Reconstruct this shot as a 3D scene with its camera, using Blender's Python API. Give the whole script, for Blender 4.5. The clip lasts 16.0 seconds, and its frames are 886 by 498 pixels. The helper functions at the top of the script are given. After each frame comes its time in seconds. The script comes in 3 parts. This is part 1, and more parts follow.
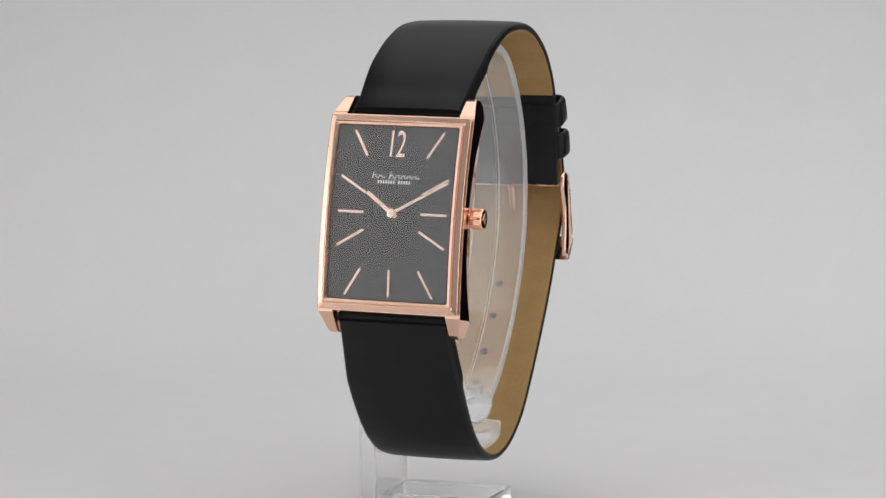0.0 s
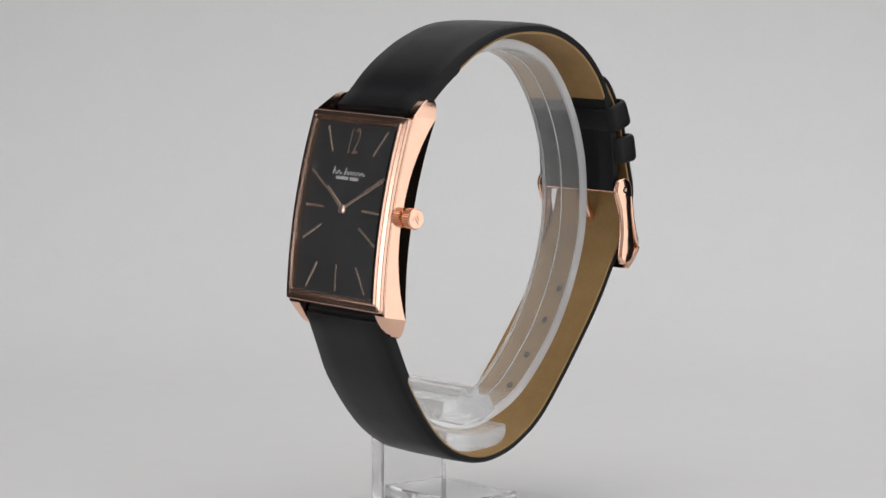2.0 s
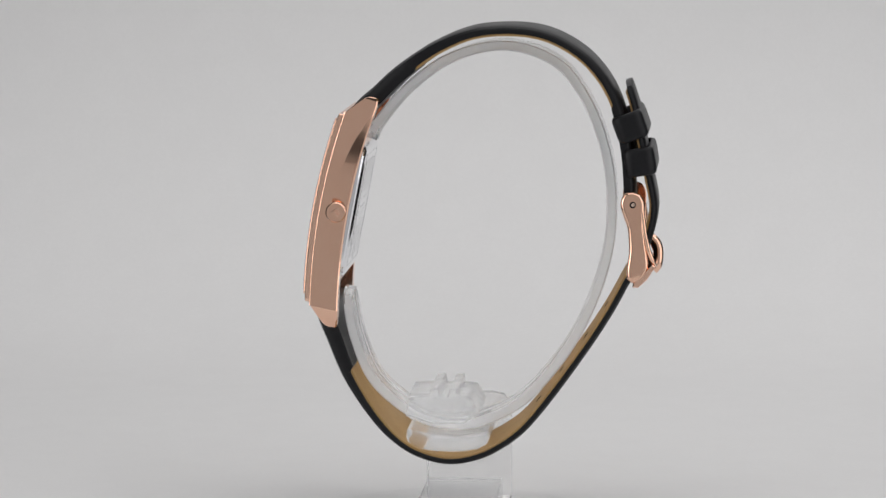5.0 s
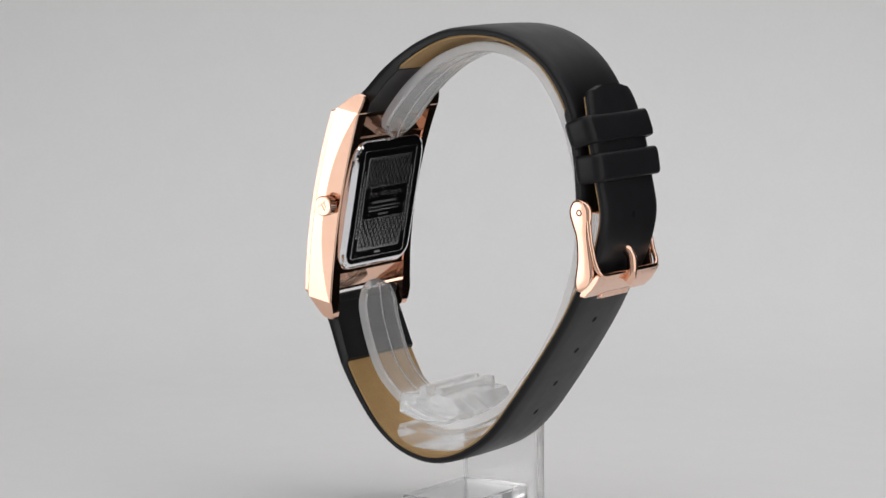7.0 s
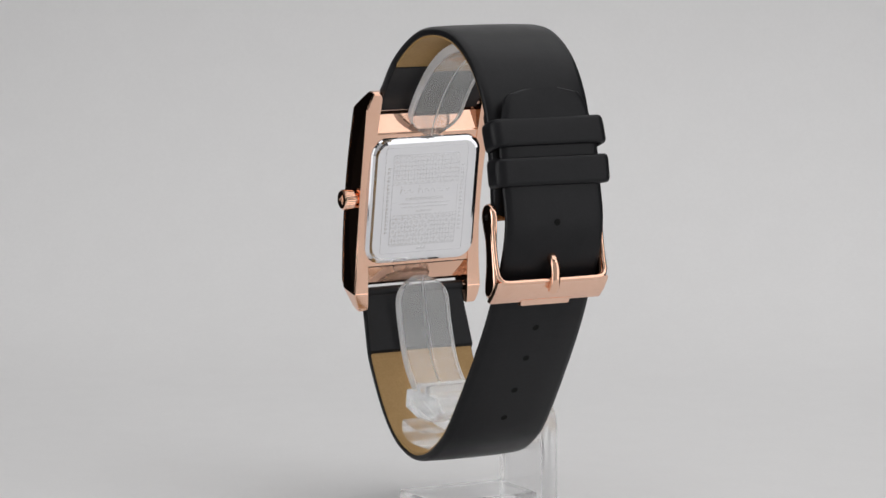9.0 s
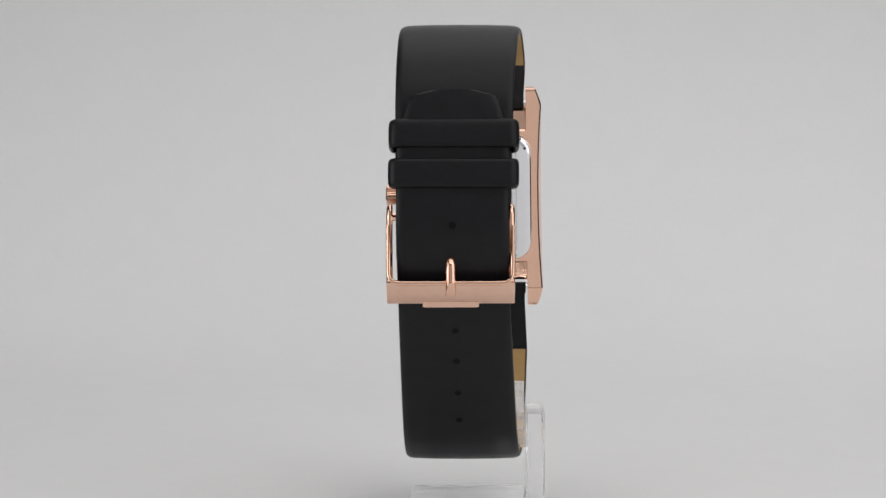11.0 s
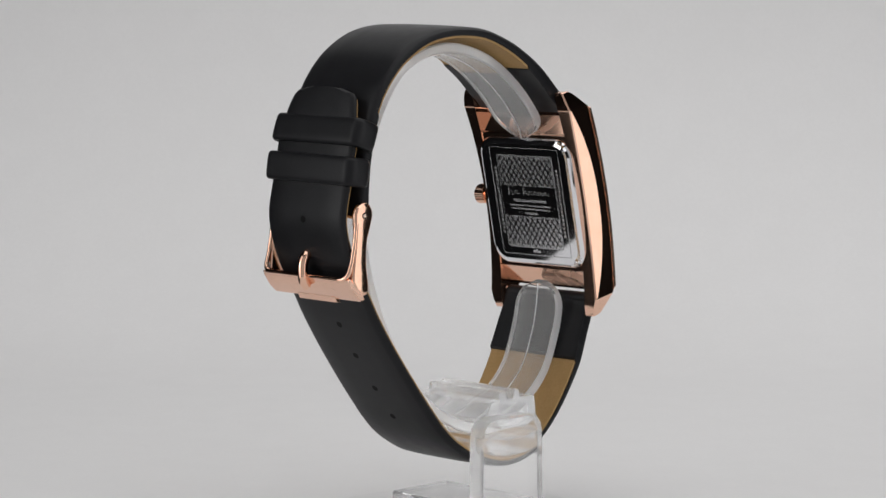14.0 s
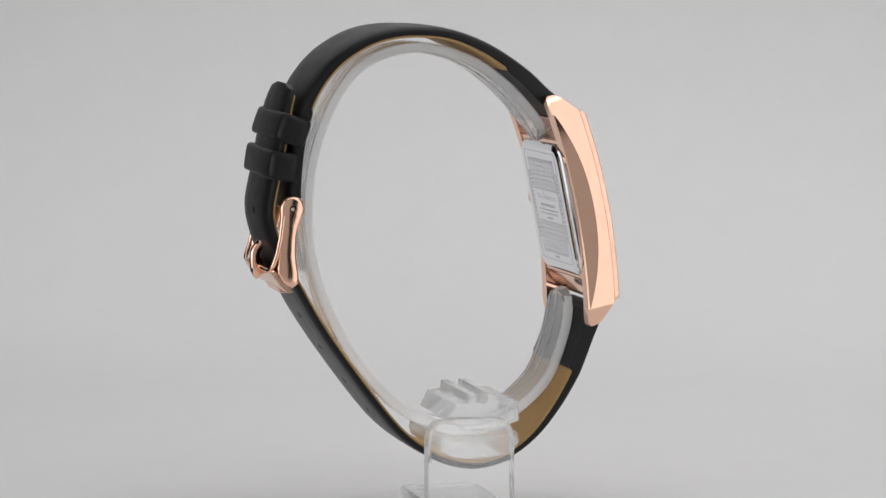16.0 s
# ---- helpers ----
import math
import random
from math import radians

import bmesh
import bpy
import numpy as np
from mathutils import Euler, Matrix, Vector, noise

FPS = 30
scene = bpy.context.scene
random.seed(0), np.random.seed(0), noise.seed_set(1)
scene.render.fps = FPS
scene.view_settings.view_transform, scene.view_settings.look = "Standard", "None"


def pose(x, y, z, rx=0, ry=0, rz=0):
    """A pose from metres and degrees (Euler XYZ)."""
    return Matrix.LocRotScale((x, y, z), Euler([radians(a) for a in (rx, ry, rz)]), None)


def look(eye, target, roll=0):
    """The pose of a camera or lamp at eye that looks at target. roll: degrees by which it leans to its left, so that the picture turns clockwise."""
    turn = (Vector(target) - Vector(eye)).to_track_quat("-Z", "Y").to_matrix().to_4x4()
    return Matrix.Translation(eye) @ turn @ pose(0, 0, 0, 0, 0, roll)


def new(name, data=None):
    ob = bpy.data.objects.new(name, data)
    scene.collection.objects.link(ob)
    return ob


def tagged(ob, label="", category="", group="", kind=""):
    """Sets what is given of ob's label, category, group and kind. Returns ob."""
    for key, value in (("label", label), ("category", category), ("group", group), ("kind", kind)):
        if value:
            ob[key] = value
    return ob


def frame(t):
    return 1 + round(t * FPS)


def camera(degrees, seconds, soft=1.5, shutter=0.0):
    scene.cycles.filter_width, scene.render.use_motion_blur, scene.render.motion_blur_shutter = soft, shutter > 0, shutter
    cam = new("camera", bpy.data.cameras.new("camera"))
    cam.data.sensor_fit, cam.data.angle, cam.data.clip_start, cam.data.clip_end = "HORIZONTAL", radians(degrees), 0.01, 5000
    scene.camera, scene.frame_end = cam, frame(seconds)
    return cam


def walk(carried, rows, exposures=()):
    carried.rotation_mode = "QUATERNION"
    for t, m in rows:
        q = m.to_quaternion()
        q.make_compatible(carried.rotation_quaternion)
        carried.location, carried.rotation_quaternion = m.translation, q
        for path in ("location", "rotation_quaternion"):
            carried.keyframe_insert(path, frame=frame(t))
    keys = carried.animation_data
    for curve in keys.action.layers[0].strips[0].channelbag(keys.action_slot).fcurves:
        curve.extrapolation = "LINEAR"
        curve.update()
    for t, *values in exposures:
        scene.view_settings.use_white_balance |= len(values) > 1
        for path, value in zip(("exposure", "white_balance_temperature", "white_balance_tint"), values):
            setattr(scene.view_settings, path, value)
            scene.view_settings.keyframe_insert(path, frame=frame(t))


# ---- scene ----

# ---------------------------------------------------------------- camera
SECONDS = 16.0
LIFT = 118.0          # height of the lens above the table, mm
cam = camera(16.52, SECONDS, soft=1.5)
STAND = pose(0, -0.5727, LIFT / 1000, 90 - 6.664, 0, 0.2076) @ pose(0, 0, 0, 0, 0, -0.176)
walk(cam, [(0.0, STAND), (SECONDS, STAND)])

# ---------------------------------------------------------------- light
world = bpy.data.worlds.new("studio")
world.use_nodes = True
scene.world = world
world.node_tree.nodes["Background"].inputs[0].default_value = (0.9, 0.95, 1.0, 1)
world.node_tree.nodes["Background"].inputs[1].default_value = 0.02
scene.view_settings.exposure = -0.235


def softbox(name, place, aim, wide, tall, watts, tone, spread=180):
    lamp = bpy.data.lights.new(name, "AREA")
    lamp.shape, lamp.size, lamp.size_y, lamp.energy, lamp.color = "RECTANGLE", wide, tall, watts, tone
    lamp.spread = radians(spread)
    ob = new(name, lamp)
    ob.matrix_world = look(place, aim)
    return ob


TONE = (0.985, 0.98, 0.982)
softbox("softbox_left", (-0.516, -0.286, 0.25), (0, 0, 0.25), 0.52, 0.79, 1.6, TONE)
softbox("softbox_left_core", (-0.49, -0.19, 0.115), (0, -0.02, 0.06), 0.26, 0.40, 0.052, TONE, 40)
softbox("softbox_right", (0.508, -0.299, 0.25), (0, 0, 0.25), 0.588, 0.79, 2.1, TONE)
# unseen fill, added for the mid-bright room mirrored from behind the camera
softbox("added_fill_front", (0.0, -1.0, 0.36), (0, 0, 0.24), 1.04, 1.2, 1.7, TONE)
softbox("softbox_top", (0.16, 0.04, 0.80), (0.02, 0.04, 0.0), 1.3, 1.05, 6.6, TONE)

# ---------------------------------------------------------------- materials


def material(name, colour, rough=0.5, metal=0.0, grain=0.0, scale=400.0, tint=None, coat=0.0, ior=1.5, spec=0.5, bump_dist=0.0002, sheen=0.0, rough_var=0.0, wrinkle=0.0):
    """Principled surface with colour and roughness variation at two scales and fine relief."""
    m = bpy.data.materials.new(name)
    m.use_nodes = True
    n, l = m.node_tree.nodes, m.node_tree.links
    b = n["Principled BSDF"]
    b.inputs["Base Color"].default_value = (*colour, 1)
    b.inputs["Roughness"].default_value = rough
    b.inputs["Metallic"].default_value = metal
    b.inputs["IOR"].default_value = ior
    b.inputs["Coat Weight"].default_value = coat
    b.inputs["Specular IOR Level"].default_value = spec
    co = n.new("ShaderNodeTexCoord")
    big = n.new("ShaderNodeTexNoise")
    big.inputs["Scale"].default_value = scale * 0.12
    big.inputs["Detail"].default_value = 4
    l.new(co.outputs["Object"], big.inputs["Vector"])
    small = n.new("ShaderNodeTexNoise")
    small.inputs["Scale"].default_value = scale
    small.inputs["Detail"].default_value = 3
    l.new(co.outputs["Object"], small.inputs["Vector"])
    if tint:
        mix = n.new("ShaderNodeMix")
        mix.data_type = "RGBA"
        mix.inputs["A"].default_value = (*colour, 1)
        mix.inputs["B"].default_value = (*tint, 1)
        add = n.new("ShaderNodeMath")
        add.operation = "MULTIPLY"
        l.new(big.outputs["Fac"], add.inputs[0])
        l.new(small.outputs["Fac"], add.inputs[1])
        ramp = n.new("ShaderNodeMapRange")
        ramp.inputs["From Min"].default_value, ramp.inputs["From Max"].default_value = 0.12, 0.38
        l.new(add.outputs[0], ramp.inputs["Value"])
        l.new(ramp.outputs["Result"], mix.inputs["Factor"])
        l.new(mix.outputs["Result"], b.inputs["Base Color"])
    if rough_var:
        rr = n.new("ShaderNodeMapRange")
        rr.inputs["From Min"].default_value, rr.inputs["From Max"].default_value = 0.3, 0.7
        rr.inputs["To Min"].default_value, rr.inputs["To Max"].default_value = max(0.01, rough - rough_var), rough + rough_var
        l.new(big.outputs["Fac"], rr.inputs["Value"])
        l.new(rr.outputs["Result"], b.inputs["Roughness"])
    if grain:
        bp = n.new("ShaderNodeBump")
        bp.inputs["Strength"].default_value = grain
        bp.inputs["Distance"].default_value = bump_dist
        l.new(small.outputs["Fac"], bp.inputs["Height"])
        l.new(bp.outputs["Normal"], b.inputs["Normal"])
        if wrinkle:
            mp = n.new("ShaderNodeMapping")
            mp.inputs["Scale"].default_value = (160, 900, 900)
            l.new(co.outputs["Object"], mp.inputs["Vector"])
            wr = n.new("ShaderNodeTexNoise")
            wr.inputs["Scale"].default_value = 1.0
            wr.inputs["Detail"].default_value = 5
            l.new(mp.outputs["Vector"], wr.inputs["Vector"])
            b2 = n.new("ShaderNodeBump")
            b2.inputs["Strength"].default_value = wrinkle
            b2.inputs["Distance"].default_value = 0.00035
            l.new(wr.outputs["Fac"], b2.inputs["Height"])
            l.new(bp.outputs["Normal"], b2.inputs["Normal"])
            l.new(b2.outputs["Normal"], b.inputs["Normal"])
    return m


def clear(name, ior, colour=(1, 1, 1), rough=0.0, through_part=1.0):
    m = bpy.data.materials.new(name)
    m.use_nodes = True
    b = m.node_tree.nodes["Principled BSDF"]
    b.inputs["Base Color"].default_value = (*colour, 1)
    b.inputs["Roughness"].default_value = rough
    b.inputs["IOR"].default_value = ior
    b.inputs["Transmission Weight"].default_value = through_part
    return m


ROSE = material("rose_gold", (0.93, 0.60, 0.45), 0.09, 1.0, tint=(0.90, 0.56, 0.41), rough_var=0.03, scale=300)
ROSE_SATIN = material("rose_gold_satin", (0.93, 0.62, 0.48), 0.22, 1.0, tint=(0.89, 0.57, 0.43), rough_var=0.05, scale=600)
STEEL = material("polished_steel", (0.90, 0.90, 0.92), 0.06, 1.0, tint=(0.87, 0.87, 0.90), rough_var=0.02, scale=500)
ETCH = material("etched_steel", (0.80, 0.80, 0.82), 0.26, 1.0, tint=(0.76, 0.76, 0.78), scale=2500)
LEATHER = material("black_leather", (0.0095, 0.0095, 0.0108), 0.38, 0.0, grain=0.2, scale=2600, tint=(0.0125, 0.0125, 0.0142), rough_var=0.03, spec=0.19, bump_dist=0.00005, wrinkle=0.04)
LINING = material("tan_leather", (0.36, 0.215, 0.075), 0.62, 0.0, grain=0.4, scale=2200, tint=(0.42, 0.26, 0.10), bump_dist=0.00006)
DIAL = material("black_dial", (0.022, 0.022, 0.023), 0.35, 0.0, tint=(0.027, 0.027, 0.028), scale=3000)
PALE = material("pale_gold", (0.93, 0.72, 0.60), 0.25, 1.0, tint=(0.9, 0.68, 0.55), scale=900)
PRINT = material("silver_print", (0.82, 0.80, 0.78), 0.5, 0.0, tint=(0.74, 0.73, 0.71), scale=2500)
# near black, standing for the shade inside holes
HOLE_SHADE = material("hole_shade", (0.005, 0.005, 0.005), 0.75, 0.0, tint=(0.003, 0.003, 0.003), scale=2000, spec=0.15)
GLASS = clear("crystal", 1.52)
ACRYLIC = clear("acrylic", 1.49, (0.97, 0.97, 0.97), 0.06, 0.87)
EDGE = clear("acrylic_cut_edge", 1.49, (0.94, 0.945, 0.95), 0.35, 0.62)
FROST = clear("frosted_acrylic", 1.49, (0.95, 0.955, 0.96), 0.22, 0.80)
PAPER = material("backdrop_paper", (0.77, 0.765, 0.765), 0.9, 0.0, grain=0.05, scale=900, tint=(0.785, 0.78, 0.78), bump_dist=0.00005)
TABLE = material("turntable_grey", (0.72, 0.715, 0.715), 0.55, 0.0, grain=0.1, scale=300, tint=(0.75, 0.745, 0.745))
DARK = material("dark_paint", (0.045, 0.045, 0.048), 0.8, 0.0, grain=0.3, scale=20, tint=(0.06, 0.06, 0.062))

# ---------------------------------------------------------------- mesh tools (millimetres)


def part(name, bm, mat, parent, label="", smooth=True, crease=24):
    """Links a bmesh in millimetres, measured from the lens height, as one mesh under parent."""
    bmesh.ops.recalc_face_normals(bm, faces=bm.faces[:])
    bm.transform(Matrix.Translation((0, 0, LIFT / 1000)) @ Matrix.Diagonal((0.001, 0.001, 0.001, 1)))
    me = bpy.data.meshes.new(name)
    bm.to_mesh(me)
    bm.free()
    me.materials.append(mat)
    if smooth:
        me.shade_smooth()
        me.set_sharp_from_angle(angle=radians(crease))
    ob = new(name, me)
    ob.parent = parent
    if label:
        ob["label"] = label
    return ob


def rounded(hw, hh, r, k=5):
    """Points of a rounded rectangle, counter-clockwise."""
    out = []
    for cx, cy, a0 in ((hw - r, hh - r, 0), (-hw + r, hh - r, 90), (-hw + r, -hh + r, 180), (hw - r, -hh + r, 270)):
        for i in range(k + 1):
            a = radians(a0 + 90 * i / k)
            out.append((cx + r * math.cos(a), cy + r * math.sin(a)))
    return out


def loft(bm, rings, close=False, caps=True):
    """Skins a row of rings with the same number of points."""
    vs = [[bm.verts.new(p) for p in ring] for ring in rings]
    pairs = list(zip(vs, vs[1:])) + ([(vs[-1], vs[0])] if close else [])
    for a, b in pairs:
        for i in range(len(a)):
            j = (i + 1) % len(a)
            bm.faces.new((a[i], a[j], b[j], b[i]))
    if caps and not close:
        bm.faces.new(vs[0])
        bm.faces.new(vs[-1])
    return vs


def slab(bm, outline, lo, hi, bevel=0.0):
    """A flat plate from a list of (u, v), between two depths, with a bevelled front edge."""
    cx = sum(p[0] for p in outline) / len(outline)
    cy = sum(p[1] for p in outline) / len(outline)
    if bevel:
        size = max(max(abs(p[0] - cx), abs(p[1] - cy)) for p in outline)
        f = 1 - bevel / max(size, bevel * 2)
        inner = [(cx + (p[0] - cx) * f, cy + (p[1] - cy) * f, hi) for p in outline]
        loft(bm, [[(*p, lo) for p in outline], [(*p, hi - bevel) for p in outline], inner])
    else:
        loft(bm, [[(*p, lo) for p in outline], [(*p, hi) for p in outline]])


def bar(bm, p, q, w0, w1, lo, hi):
    """A straight bar on a face from p to q, of the widths w0 and w1, with a roof-like ridge."""
    dx, dy = q[0] - p[0], q[1] - p[1]
    ln = math.hypot(dx, dy)
    nx, ny = -dy / ln, dx / ln
    base = [(p[0] + nx * w0 / 2, p[1] + ny * w0 / 2), (p[0] - nx * w0 / 2, p[1] - ny * w0 / 2), (q[0] - nx * w1 / 2, q[1] - ny * w1 / 2), (q[0] + nx * w1 / 2, q[1] + ny * w1 / 2)]
    top = [(p[0] + nx * w0 / 3, p[1] + ny * w0 / 3), (p[0] - nx * w0 / 3, p[1] - ny * w0 / 3), (q[0] - nx * w1 / 3, q[1] - ny * w1 / 3), (q[0] + nx * w1 / 3, q[1] + ny * w1 / 3)]
    loft(bm, [[(*c, lo) for c in base], [(*c, (lo + hi) / 2) for c in base], [(*c, hi) for c in top]])


def scribble(bm, u0, u1, v0, amp, way, wide, lo, hi):
    """Two runs of plain wavy strokes, each with one tall stroke at its start."""
    span = abs(u1 - u0)
    for a, b, turns in ((0.0, 0.27, 2.2), (0.36, 1.0, 5.3)):
        bar(bm, (u0 + way * span * a, v0 - amp), (u0 + way * (span * a + 0.35), v0 + amp * 2.2), wide, wide, lo, hi)
        pts = []
        for k in np.linspace(0, 1, int(turns * 9)):
            u = span * (a + (b - a) * k) + 0.12 * math.sin(k * turns * 12.6 + 1)
            pts.append((u0 + way * u, v0 + amp * (0.75 - 0.2 * k) * math.sin(k * turns * 6.28 - 1.3)))
        for p, q in zip(pts, pts[1:]):
            if math.hypot(q[0] - p[0], q[1] - p[1]) > 0.02:
                bar(bm, p, q, wide * 0.85, wide * 0.85, lo, hi)


def smooth_path(pts, step):
    """Catmull-Rom through (y, z) points, resampled at about even steps."""
    fine = []
    ext = [pts[0], *pts, pts[-1]]
    for i in range(1, len(ext) - 2):
        p0, p1, p2, p3 = (np.array(ext[k], float) for k in (i - 1, i, i + 1, i + 2))
        for s in np.linspace(0, 1, 12, endpoint=False):
            fine.append(0.5 * (2 * p1 + (p2 - p0) * s + (2 * p0 - 5 * p1 + 4 * p2 - p3) * s * s + (3 * p1 - p0 - 3 * p2 + p3) * s ** 3))
    fine.append(np.array(pts[-1], float))
    fine = np.array(fine)
    run = np.concatenate([[0], np.cumsum(np.linalg.norm(np.diff(fine, axis=0), axis=1))])
    n = max(2, int(run[-1] / step))
    s = np.linspace(0, run[-1], n + 1)
    return np.stack([np.interp(s, run, fine[:, 0]), np.interp(s, run, fine[:, 1])], 1), s


def sweep(bm, path, runs, centre, section, hub=(6, -66), caps=True):
    """Sweeps section(run) -> [(across, out)] along a (y, z) path; out points away from hub."""
    t = np.gradient(path, axis=0)
    t /= np.linalg.norm(t, axis=1)[:, None]
    rings = []
    for (y, z), (ty, tz), s in zip(path, t, runs):
        ny, nz = -tz, ty
        if ny * (y - hub[0]) + nz * (z - hub[1]) < 0:
            ny, nz = -ny, -nz
        x = centre(y)
        rings.append([(x + a, y + b * ny, z + b * nz) for a, b in section(s)])
    loft(bm, rings, caps=caps)


def tube(bm, pts, r, k=10):
    """A round bar through points."""
    rings = []
    pts = [Vector(p) for p in pts]
    for i, p in enumerate(pts):
        d = (pts[min(i + 1, len(pts) - 1)] - pts[max(i - 1, 0)]).normalized()
        a = d.orthogonal().normalized() if i == 0 else (a - d * a.dot(d)).normalized()
        b = d.cross(a)
        rings.append([p + (a * math.cos(2 * math.pi * j / k) + b * math.sin(2 * math.pi * j / k)) * r for j in range(k)])
    loft(bm, rings)


def block(bm, x0, x1, y0, y1, z0, z1, r=0.4):
    """A box with rounded upright edges and small bevels at top and bottom."""
    cx, cy, hw, hh = (x0 + x1) / 2, (y0 + y1) / 2, (x1 - x0) / 2, (y1 - y0) / 2
    rings = []
    for z, s in ((z0, r), (z0 + r, 0), (z1 - r, 0), (z1, r)):
        rings.append([(cx + u, cy + v, z) for u, v in rounded(hw - s * 0.6, hh - s * 0.6, max(r, 0.05), 4)])
    loft(bm, rings)


def extrude_x(bm, outline, x0, x1, soft=0.25):
    """A plate cut along (y, z), between two x, with softened rims."""
    cy = sum(p[0] for p in outline) / len(outline)
    cz = sum(p[1] for p in outline) / len(outline)
    def shrunk(d):
        out = []
        for y, z in outline:
            ln = math.hypot(y - cy, z - cz) or 1
            out.append((y - (y - cy) / ln * d, z - (z - cz) / ln * d))
        return out
    rings = []
    for x, s in ((x0, soft), (x0 + soft, 0), (x1 - soft, 0), (x1, soft)):
        rings.append([(x, y, z) for y, z in shrunk(s)])
    loft(bm, rings)


def domed_plate(bm, outline, x0, x1, rim, back=0.2):
    """A plate cut along (y, z) from x0 to its outer face at x1, with a quarter-round rim along its outline."""
    pts = [Vector(p) for p in outline]
    n = len(pts)
    area = sum(pts[i].x * pts[(i + 1) % n].y - pts[(i + 1) % n].x * pts[i].y for i in range(n))
    side = []
    for i in range(n):
        d = (pts[(i + 1) % n] - pts[i - 1]).normalized()
        side.append(Vector((d.y, -d.x)) * (1 if area > 0 else -1))
    way = 1 if x1 > x0 else -1
    steps = [(x0, back), (x0 + way * back, 0.0)]
    deep = min(rim, abs(x1 - x0) - back)
    for k in range(6):
        a = radians(90 * k / 5)
        steps.append((x1 - way * deep * (1 - math.sin(a)), rim * (1 - math.cos(a))))
    loft(bm, [[(x, *(p - q * d)) for p, q in zip(pts, side)] for x, d in steps])


# the watch face leans back; u to the crown, v up the face, n out of it
LEAN = radians(10.9)
FACE = Matrix(((1, 0, 0, -3.05), (0, math.sin(LEAN), -math.cos(LEAN), -24.5), (0, math.cos(LEAN), math.sin(LEAN), -57.8), (0, 0, 0, 1))) @ Matrix.Rotation(radians(-0.8), 4, "Z")


def bow(bm, limit=18.4):
    """Bends a face piece so that its middle stands forward, as the case is domed from end to end."""
    for k in range(-5, 6):
        bmesh.ops.bisect_plane(bm, geom=bm.verts[:] + bm.edges[:] + bm.faces[:], plane_co=(0, k * 3.1, 0), plane_no=(0, 1, 0))
    for v in bm.verts:
        v.co.z += 0.66 - 0.0043 * min(abs(v.co.y), limit) ** 2


def face_part(name, bm, mat, parent, label="", smooth=True, crease=24):
    bm.transform(FACE)
    return part(name, bm, mat, parent, label, smooth, crease)


# ---------------------------------------------------------------- setting


def structure(name, bm, mat, label, category):
    bmesh.ops.recalc_face_normals(bm, faces=bm.faces[:])
    me = bpy.data.meshes.new(name)
    bm.to_mesh(me)
    bm.free()
    me.materials.append(mat)
    ob = new(name, me)
    return tagged(ob, label, category, kind="structure")


def build_backdrop():
    """A small paper sweep on a table: flat under the watch, curving up behind it."""
    bm = bmesh.new()
    flat, radius, top, disc, shift = 0.165, 0.10, 0.40, 0.164, 0.05
    prof = [(-shift - disc * math.cos(radians(a)), 0.0) for a in range(2, 90, 4)] + [(y, 0.0) for y in (-0.035, -0.02, 0.0, 0.02, 0.04, 0.05, 0.06, 0.07, 0.08, 0.09, 0.10, 0.12, 0.14, flat)]
    bend = len(prof)
    for i in range(1, 41):
        a = radians(84 * i / 40)
        prof.append((flat + radius * math.sin(a), radius - radius * math.cos(a)))
    y, z = prof[-1]
    prof.append((y + (top - z) * math.tan(radians(6)), top))
    half, left = [], []
    for y, z in prof:
        strip = (0.573 + y) * 0.152
        h = strip if y > 0.05 else math.sqrt(max(0.0001, disc * disc - (y + shift) ** 2))
        rise = min(1, max(0, z - 0.002) / 0.03)
        half.append(h + (0.19 - h) * rise + 0.035 * min(1, max(0, -y - 0.01) / 0.02))
        h = strip if y > 0.005 else min(h, 0.112 + 0.026 * min(1, max(0, -y - 0.035) / 0.03))
        left.append(h + (0.19 - h) * rise)
    lean = [0] * bend + [i / 40 for i in range(1, 41)] + [1]
    down = [(y + 0.003 * k, z - 0.003 * (1 - k)) for (y, z), k in zip(prof, lean)]
    loft(bm, [[(-a, *p), (b, *p), (b, *q), (-a, *q)] for p, q, a, b in zip(prof, down, left, half)])
    ob = structure("backdrop", bm, PAPER, "small seamless pale grey paper sweep under and behind the watch", "backdrop")
    ob.data.shade_smooth()
    ob.data.set_sharp_from_angle(angle=radians(30))
    bm = bmesh.new()
    loft(bm, [[(x, y, z) for x, y in ((-0.08, -0.09), (0.08, -0.09), (0.09, 0.25), (-0.09, 0.25))] for z in (-0.75, -0.0032)])
    structure("table", bm, DARK, "plain dark table under the paper sweep", "table")


def build_room():
    lo, hi, w, t = -0.75, 2.1, 2.3, 0.1
    walls = {"wall_north": (-w, w, 1.9, 1.9 + t), "wall_south": (-w, w, -2.1 - t, -2.1), "wall_east": (w, w + t, -2.1 - t, 1.9 + t), "wall_west": (-w - t, -w, -2.1 - t, 1.9 + t)}
    def box(x0, x1, y0, y1, z0, z1):
        bm = bmesh.new()
        loft(bm, [[(x0, y0, z), (x1, y0, z), (x1, y1, z), (x0, y1, z)] for z in (z0, z1)])
        return bm
    for name, (x0, x1, y0, y1) in walls.items():
        structure(name, box(x0, x1, y0, y1, lo, hi), DARK, "plain dark studio wall", "wall")
    structure("floor", box(-w - t, w + t, -2.2, 2.0, lo - t, lo), DARK, "plain dark studio floor", "floor")
    structure("ceiling", box(-w - t, w + t, -2.2, 2.0, hi, hi + t), DARK, "plain dark studio ceiling", "ceiling")


